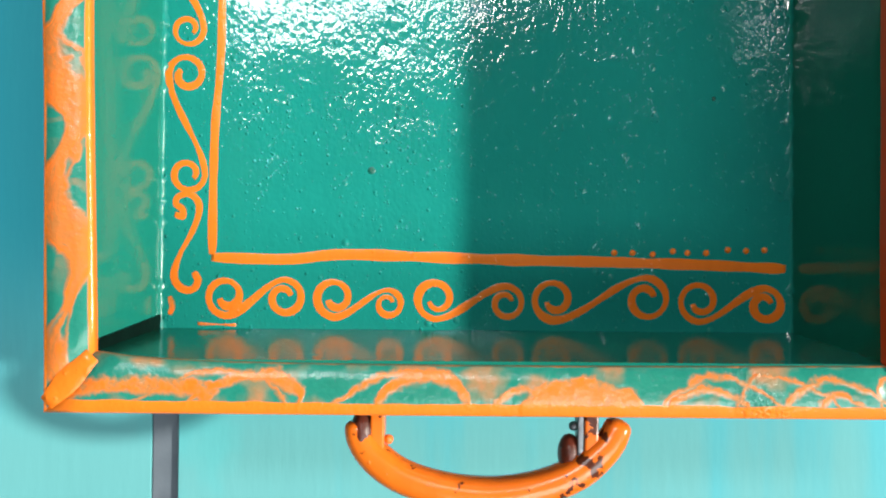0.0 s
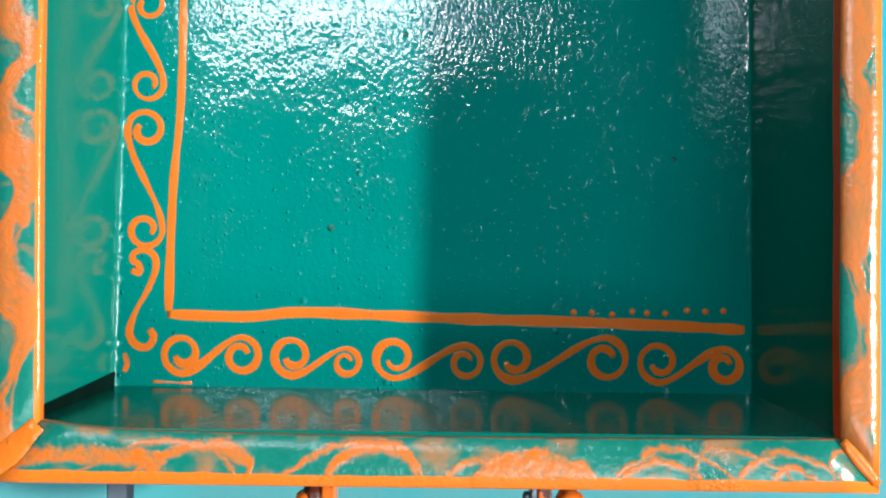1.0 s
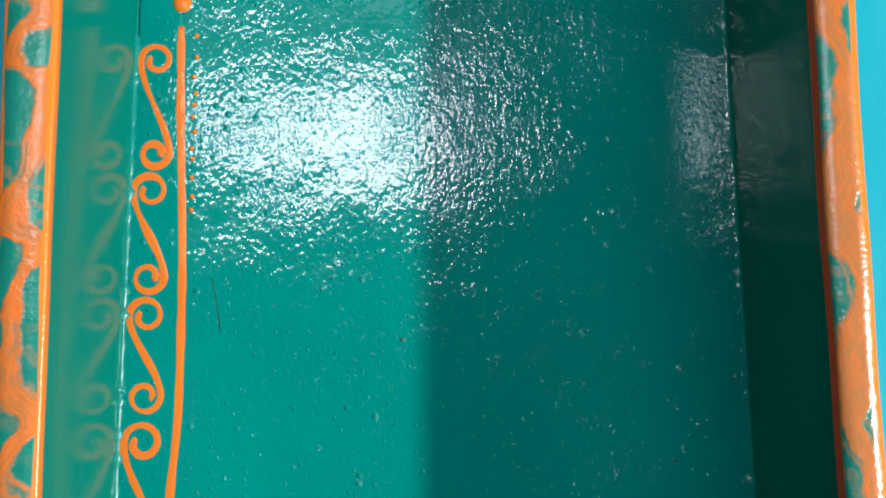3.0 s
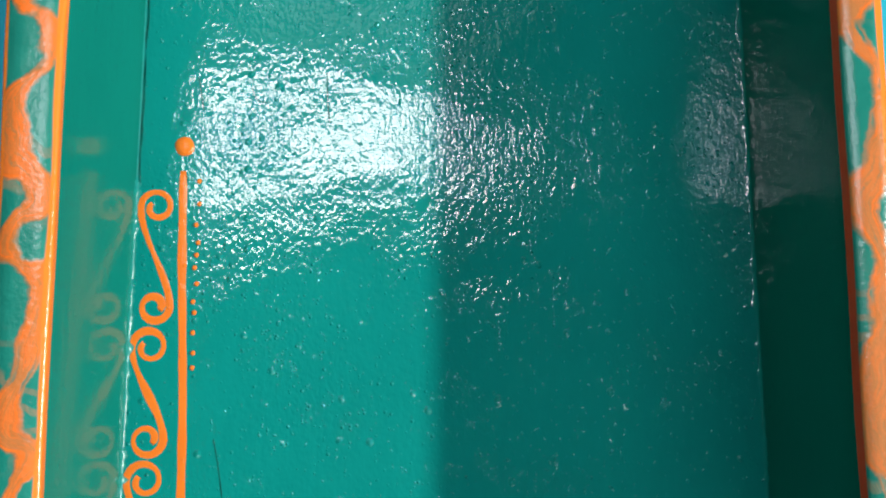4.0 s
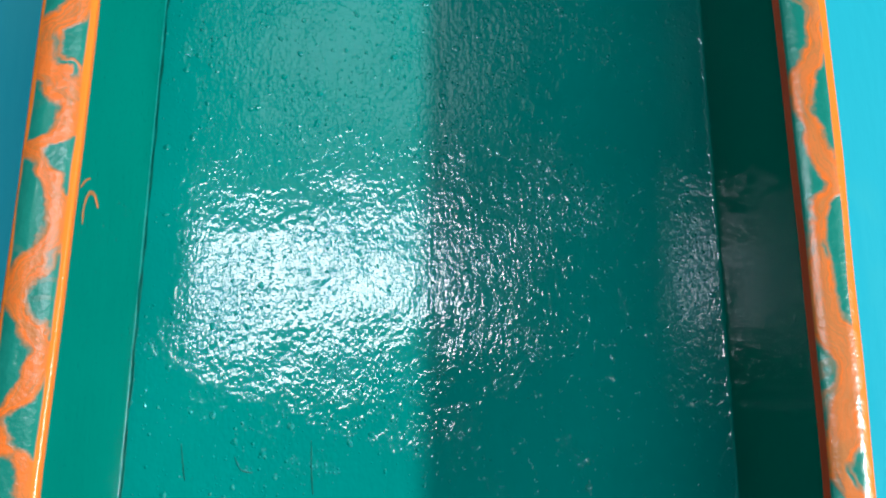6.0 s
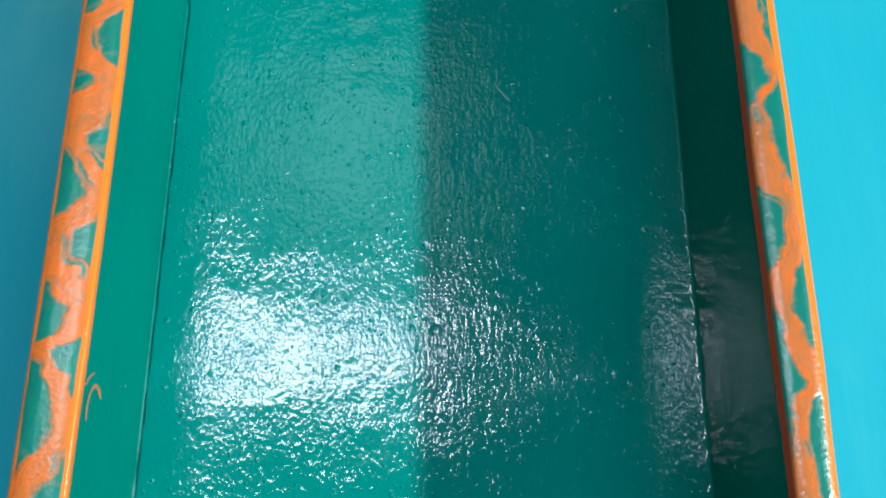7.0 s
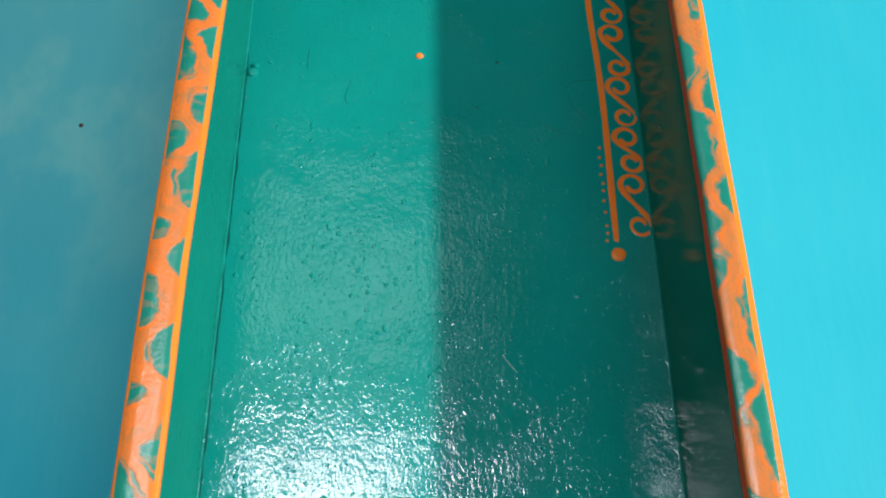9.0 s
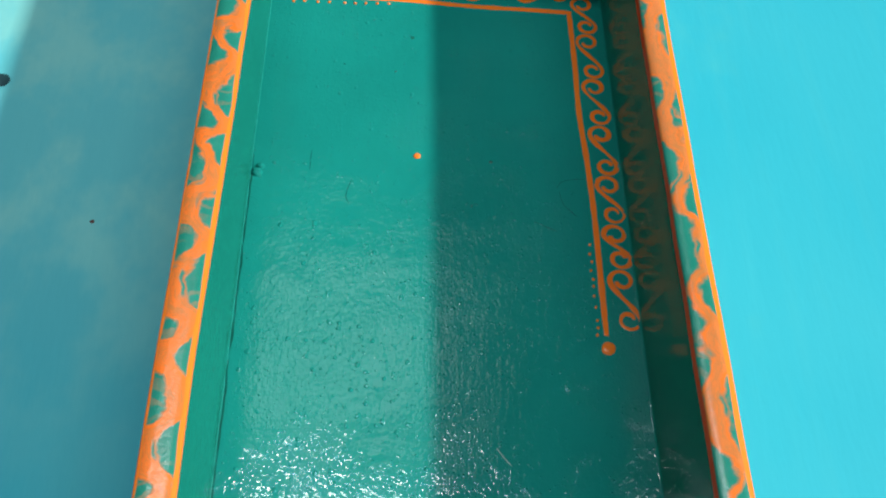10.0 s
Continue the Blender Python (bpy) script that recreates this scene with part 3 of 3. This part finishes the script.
# dust pimples under the paint of the case's floor
rng_dust = random.Random(41)
dome = bmesh.new()
bmesh.ops.create_icosphere(dome, subdivisions=2, radius=1.0)
dome_verts = [v.co.copy() for v in dome.verts]
dome_faces = [[v.index for v in f.verts] for f in dome.faces]
dome.free()
bm = bmesh.new()
for i in range(380):
    clump = i % 3
    x = rng_dust.uniform(-0.03, 0.29) if clump == 0 else rng_dust.gauss(0.095, 0.05)
    y = rng_dust.uniform(0.35, 1.2) if clump == 0 else rng_dust.gauss(0.9, 0.14)
    if not (-0.035 < x < 0.3 and 0.15 < y < 1.3):
        continue
    r = 0.0007 + 0.0013 * rng_dust.random() ** 1.8
    m4 = Matrix.Translation((x, y, 0.0)) @ Matrix.Rotation(rng_dust.uniform(0, 3.1), 4, "Z") @ Matrix.Diagonal((r * rng_dust.uniform(0.9, 1.6), r, r * rng_dust.uniform(0.16, 0.36), 1))
    dots = [bm.verts.new(m4 @ v) for v in dome_verts]
    for f in dome_faces:
        bm.faces.new([dots[k] for k in f])
tagged(smooth(part("paint_grain", bm, GREEN, case)), "small dust pimples in the gloss paint", kind="stuff")

# paint beads along the inner joints
for x, sx in ((L_IN, 1), (R_IN, -1)):
    bm = bmesh.new()
    rows = []
    for i in range(521):
        y = N_IN + (F_IN - N_IN) * i / 520
        r = (0.0007 if sx > 0 and y > 0.46 else 0.0014) + (0.0045 if y < 0.46 else 0.001 if sx > 0 else 0.0035) * max(0.0, noise.noise(Vector((x, y * 230, 3))) + 0.1)
        rows.append([bm.verts.new((x + sx * r * (1 - math.sin(q)), y, r * (1 - math.cos(q)) + 0.0001)) for q in (k * math.pi / 8 for k in range(5))])
    for r0, r1 in zip(rows, rows[1:]):
        for k in range(4):
            bm.faces.new((r0[k], r0[k + 1], r1[k + 1], r1[k]))
    smooth(part("joint_bead", bm, BEAD if sx > 0 else GREEN, case, "glossy bead of paint in the joint"))

# mitre strokes over the rim corners
for ends, w in ((((-0.0485, 0.0635), (-0.0295, 0.0835)), 0.0098), (((0.3025, 0.081), (0.317, 0.0635)), 0.005), (((-0.034, 1.408), (-0.061, 1.432)), 0.006), (((0.304, 1.408), (0.327, 1.432)), 0.006)):
    (ax, ay), (bx, by) = ends
    stroke("painted_mitre", [(ax + (bx - ax) * i / 8, ay + (by - ay) * i / 8, RIM_Z) for i in range(9)], w, 0.0009, 0.0005)

SMEAR = smeared_paint()

# straight border lines
stroke("painted_line", spline([(-0.0115, 0.1285, 0), (-0.0115, 0.16, 0), (-0.0108, 0.2, 0), (-0.008, 0.245, 0), (-0.0085, 0.32, 0), (-0.011, 0.38, 0), (-0.0125, 0.41, 0), (-0.0142, 0.467, 0)]), 0.0046)
stroke("painted_line", spline([(-0.012, 0.127, 0), (0.03, 0.1262, 0), (0.06, 0.129, 0), (0.11, 0.1278, 0), (0.16, 0.1265, 0), (0.21, 0.1258, 0), (0.26, 0.1245, 0), (0.3025, 0.1228, 0)]), 0.0058)
stroke("painted_line", spline([(0.275, 0.9785, 0), (0.2752, 1.04, 0), (0.2755, 1.1, 0), (0.2742, 1.16, 0), (0.2712, 1.224, 0), (0.272, 1.29, 0), (0.2715, 1.361, 0)]), 0.0052)
stroke("painted_line", spline([(0.274, 1.361, 0), (0.23, 1.3635, 0), (0.17, 1.366, 0), (0.1, 1.372, 0), (0.03, 1.374, 0), (-0.03, 1.3735, 0)]), 0.0056)
for x, y, r in ((-0.014, 0.4812, 0.0056), (0.2755, 0.9665, 0.0062), (0.1132, 1.1655, 0.0034)):
    smooth(part("painted_ball", blob((x, y, 0), r), ORANGE, case, "round orange paint dot"))
for x, y in ((0.209, 0.131), (0.219, 0.131), (0.23, 0.1302), (0.241, 0.132), (0.249, 0.1312), (0.2592, 0.1312), (0.271, 0.133), (0.281, 0.1325), (0.291, 0.133)):
    smooth(part("painted_dot", blob((x, y, 0), 0.0017), ORANGE, case))
for y in (0.461, 0.448, 0.436, 0.426, 0.419, 0.412, 0.403, 0.393, 0.387, 0.376, 0.365, 0.357):
    smooth(part("painted_dot", blob((-0.005 + 0.0008 * math.sin(y * 300), y, 0), 0.0014), ORANGE, case))
for y in (0.979, 0.986, 0.993, 1.006, 1.017, 1.027, 1.034, 1.043, 1.052, 1.06, 1.07):
    smooth(part("painted_dot", blob((0.268 + 0.0008 * math.sin(y * 300), y, 0), 0.0014), ORANGE, case))
for x in (-0.017, -0.006, 0.008, 0.02, 0.036, 0.047, 0.058, 0.07, 0.082):
    smooth(part("painted_dot", blob((x, 1.366 + 0.001 * math.sin(x * 500), 0), 0.0016), ORANGE, case))

# scroll rows: near end, left side, right side, far end
for x0, x1, y, w, sm in ((-0.0152, 0.0395, 0.1062, 0.0225, 0.47), (0.0445, 0.0938, 0.1062, 0.0225, 0.36), (0.0996, 0.1602, 0.1062, 0.0232, 0.42), (0.1636, 0.2396, 0.1068, 0.024, 0.52), (0.2434, 0.3016, 0.1068, 0.0235, 0.42)):
    tilt = -0.006
    stroke("painted_scroll", [(x0 + s, y + v + tilt * (x0 + s), 0) for s, v in s_scroll(x1 - x0, w, small=sm, low=True)], 0.0038, wobble=0.3)
for y1, y0, x, w in ((0.4565, 0.381, -0.0275, 0.0195), (0.379, 0.309, -0.028, 0.0205), (0.308, 0.243, -0.0272, 0.0205), (0.2395, 0.162, -0.0265, 0.022)):
    stroke("painted_scroll", [(x + v + 0.0004 * math.sin(s * 90), y1 - s, 0) for s, v in s_scroll(y1 - y0, w, turn=1.12, inner=0.42)], 0.0035, wobble=0.35)
stroke("painted_scroll", spline([(x, y, 0) for x, y in ((-0.0325, 0.1505), (-0.028, 0.1493), (-0.0285, 0.1535), (-0.0318, 0.156), (-0.031, 0.16), (-0.025, 0.1618), (-0.02, 0.158), (-0.0192, 0.151), (-0.0232, 0.14), (-0.0295, 0.128),
                                                           (-0.0325, 0.117), (-0.029, 0.1103), (-0.0225, 0.109), (-0.0192, 0.114), (-0.0215, 0.1188))], 5), 0.0034, wobble=0.3)
stroke("painted_smear", spline([(-0.019, 0.0905, 0), (-0.01, 0.0902, 0), (0.002, 0.09, 0)], 6), 0.0028, material=SMEAR, wobble=1.0)
stroke("painted_smear", spline([(-0.0345, 0.1055, 0), (-0.0332, 0.1, 0), (-0.0345, 0.0955, 0)], 6), 0.0042, material=SMEAR, wobble=1.0)
for y1, y0 in ((1.385, 1.331), (1.331, 1.269), (1.269, 1.209), (1.209, 1.148), (1.148, 1.093), (1.093, 1.045), (1.045, 0.983)):
    stroke("painted_scroll", [(0.2905 + v + (y1 - s - 1.2) * -0.022, y1 - s, 0) for s, v in s_scroll(y1 - y0, 0.0225, turn=1.0, inner=0.42)], 0.004, wobble=0.3)
for i in range(5):
    stroke("painted_scroll", [(-0.012 + i * 0.057 + s, 1.386 + v, 0) for s, v in s_scroll(0.055, 0.02)], 0.0044, wobble=0.25)

# smudged hook marks high on the side panel
wall_up = Vector((1, 0, 0))
stroke("painted_hook", spline([(L_IN, 0.6170, 0.1066), (L_IN, 0.6256, 0.1069), (L_IN, 0.6344, 0.1019), (L_IN, 0.6366, 0.0936), (L_IN, 0.6322, 0.0865)], 6), 0.0032, 0.0004, 0.0003, wall_up, SMEAR)
stroke("painted_hook", spline([(L_IN, 0.6336, 0.1138), (L_IN, 0.6387, 0.1086), (L_IN, 0.6422, 0.1019)], 5), 0.002, 0.0004, 0.0003, wall_up, SMEAR)

# open seam along the foot of the side panel
stroke("joint_seam", [(L_IN + 0.0018 + 0.0012 * noise.noise(Vector((3, y * 60, 1))), y, 0.0006) for y in (0.46 + 0.006 * i for i in range(118))], 0.0009, material=SCRATCH, wobble=0.8)

# scratches, hairs and specks caught in the bottom's paint
for pts, w in ((((0.0081, 0.3188), (0.0114, 0.3033), (0.014, 0.2867)), 0.001), (((-0.0076, 0.5228), (-0.0058, 0.5114), (-0.0041, 0.5024)), 0.0011), (((0.0652, 0.5254), (0.0659, 0.509), (0.0672, 0.4954)), 0.001),
               (((0.0145, 1.17), (0.0142, 1.158), (0.014, 1.1467)), 0.0009), (((0.053, 1.1362), (0.0486, 1.1188), (0.0516, 1.1094)), 0.0009), (((0.2429, 1.1322), (0.2487, 1.1396), (0.2611, 1.1426), (0.2729, 1.1429)), 0.0007),
               (((0.2452, 1.1278), (0.2479, 1.1138), (0.2551, 1.1052), (0.2598, 1.0997)), 0.0007), (((0.2197, 1.0942), (0.2247, 1.0913), (0.2396, 1.0837)), 0.0007), (((0.0225, 0.516), (0.0265, 0.5085), (0.033, 0.507)), 0.0008)):
    stroke("scratch", spline([(*p, 0) for p in pts], 6), w * 0.8, 0.00005, 0.00005, material=SCRATCH)
stroke("scratch", spline([(0.1786, 0.8777, 0), (0.1811, 0.8731, 0), (0.1891, 0.8631, 0)], 6), 0.0006, 0.0002, 0.0002, material=PALE)
for x, y, r in ((0.1828, 1.1607, 0.0017), (0.1073, 1.3182, 0.0022), (0.0757, 0.1753, 0.0021), (0.1147, 0.2831, 0.0015), (0.2634, 0.216, 0.0013), (0.04, 1.2796, 0.0011), (0.0909, 1.2711, 0.0011), (0.1636, 1.1095, 0.0012)):
    smooth(part("paint_speck", blob((x, y, 0), r, 0.0, 0.0004), SCRATCH, case))
for x, y, r in ((-0.0335, 1.142, 0.005), (-0.031, 1.149, 0.0035)):
    smooth(part("paint_lump", blob((x, y, 0), r, 0.0, 0.003), GREEN, case))


def raised_patch(points, z, thick):
    bm = bmesh.new()
    low = [bm.verts.new((x, y, z)) for x, y in points]
    cx, cy = sum(p[0] for p in points) / len(points), sum(p[1] for p in points) / len(points)
    high = [bm.verts.new((cx + (x - cx) * 0.9, cy + (y - cy) * 0.9, z + thick)) for x, y in points]
    n = len(points)
    for i in range(n):
        bm.faces.new((low[i], low[(i + 1) % n], high[(i + 1) % n], high[i]))
    bm.faces.new(high)
    return bm


def round_patch(cx, cy, rx, ry, seed):
    return [(cx + rx * math.cos(a) * (1 + 0.3 * noise.noise(Vector((math.cos(a) * 1.5, math.sin(a) * 1.5, seed)))), cy + ry * math.sin(a) * (1 + 0.3 * noise.noise(Vector((math.sin(a) * 1.5, math.cos(a) * 1.5, seed))))) for a in (i * math.tau / 28 for i in range(28))]


part("dark_patch", raised_patch(round_patch(-0.328, 1.292, 0.022, 0.011, 1.0), LOW_Z + 0.0002, 0.0003), DARK_PATCH, table, "dark blue patch on the plank")
part("dark_patch", raised_patch(round_patch(-0.375, 1.415, 0.02, 0.03, 4.0), LOW_Z + 0.0002, 0.0003), DARK_PATCH, table, "dark blue patch on the plank")
smooth(part("scuff", blob((-0.1925, 1.119, LOW_Z), 0.0022, 0.0001, 0.0004), BROWN, table))

# ---- carrying handle on the near end ----
handle = part("handle", bmesh.new(), HANDLE_PAINT, case, "orange painted plastic carrying handle")


def sweep(points, sizes, sides=10):
    """Rounded bar along points; sizes: half width across, half height."""
    bm = bmesh.new()
    rows = []
    for i, p in enumerate(points):
        a, b = Vector(points[max(i - 1, 0)]), Vector(points[min(i + 1, len(points) - 1)])
        d = (b - a).normalized()
        side = d.cross(Vector((0, 0, 1))).normalized()
        hw, hh = sizes[i]
        rows.append([bm.verts.new(Vector(p) + side * hw * math.copysign(abs(math.cos(q)) ** 0.7, math.cos(q)) + Vector((0, 0, hh * math.copysign(abs(math.sin(q)) ** 0.7, math.sin(q)))))
                     for q in (k * math.tau / sides for k in range(sides))])
    for r, s in zip(rows, rows[1:]):
        for k in range(sides):
            bm.faces.new((r[k], r[(k + 1) % sides], s[(k + 1) % sides], s[k]))
    bm.faces.new(rows[0])
    bm.faces.new(rows[-1])
    return bm


HZ = 0.106
grip_line = spline([(0.0795, 0.0545, HZ), (0.0808, 0.047, HZ), (0.0865, 0.039, HZ), (0.098, 0.0305, HZ), (0.115, 0.0248, HZ), (0.1355, 0.0224, HZ), (0.156, 0.0246, HZ), (0.174, 0.031, HZ), (0.1855, 0.0402, HZ), (0.1915, 0.0475, HZ), (0.1945, 0.0555, HZ)], 6)
n_grip = len(grip_line)
sizes = []
for i in range(n_grip):
    f = abs(i / (n_grip - 1) * 2 - 1)
    tip = math.sqrt(max(0.06, 1 - (max(0.0, f - 0.9) / 0.1) ** 2))
    sizes.append(((0.0074 - 0.0018 * max(0, (f - 0.55) / 0.45)) * tip, (0.010 - 0.003 * f) * tip))
smooth(part("grip", sweep(grip_line, sizes, 14), HANDLE_PAINT, handle, "glossy orange grip with worn paint"))
for x, mat in ((0.0885, HANDLE_PAINT), (0.1815, HANDLE_PAINT)):
    bracket = part("bracket", box(x - 0.003, x + 0.003, 0.035, 0.0665, HZ - 0.008, HZ + 0.006, 0.0009), mat, handle, "flat bracket with a rivet")
part("bracket_side", box(0.1755, 0.1783, 0.039, 0.0665, HZ - 0.006, HZ + 0.005, 0.0006), STEEL, handle, "bare steel bracket side")
for x, y, m in ((0.0932, 0.046, HANDLE_PAINT), (0.1742, 0.0525, STEEL)):
    bm = bmesh.new()
    bmesh.ops.create_uvsphere(bm, u_segments=12, v_segments=8, radius=0.0022, matrix=Matrix.Translation((x, y, HZ + 0.001)))
    smooth(part("rivet", bm, m, handle))
for x, y, z, sx, sy in ((0.0818, 0.0485, HZ + 0.0012, 0.0056, 0.0105), (0.1725, 0.0405, HZ - 0.001, 0.0052, 0.0085)):
    bm = bmesh.new()
    bmesh.ops.create_uvsphere(bm, u_segments=18, v_segments=12, radius=1.0, matrix=Matrix.Translation((x, y, z)) @ Matrix.Diagonal((sx, sy, 0.0066, 1)))
    smooth(part("inner_horn", bm, BROWN, handle, "dark brown bare plastic horn"))
for x in (0.126, 0.1335, 0.1405, 0.1475, 0.154):
    bm = bmesh.new()
    bmesh.ops.create_uvsphere(bm, u_segments=12, v_segments=8, radius=1.0, matrix=Matrix.Translation((x, 0.0185 + 6.0 * (x - 0.1365) ** 2, HZ + 0.0062)) @ Matrix.Rotation((x - 0.136) * 12, 4, "Z") @ Matrix.Diagonal((0.001, 0.0042, 0.0026, 1)))
    smooth(part("finger_rib", bm, HANDLE_PAINT, handle))
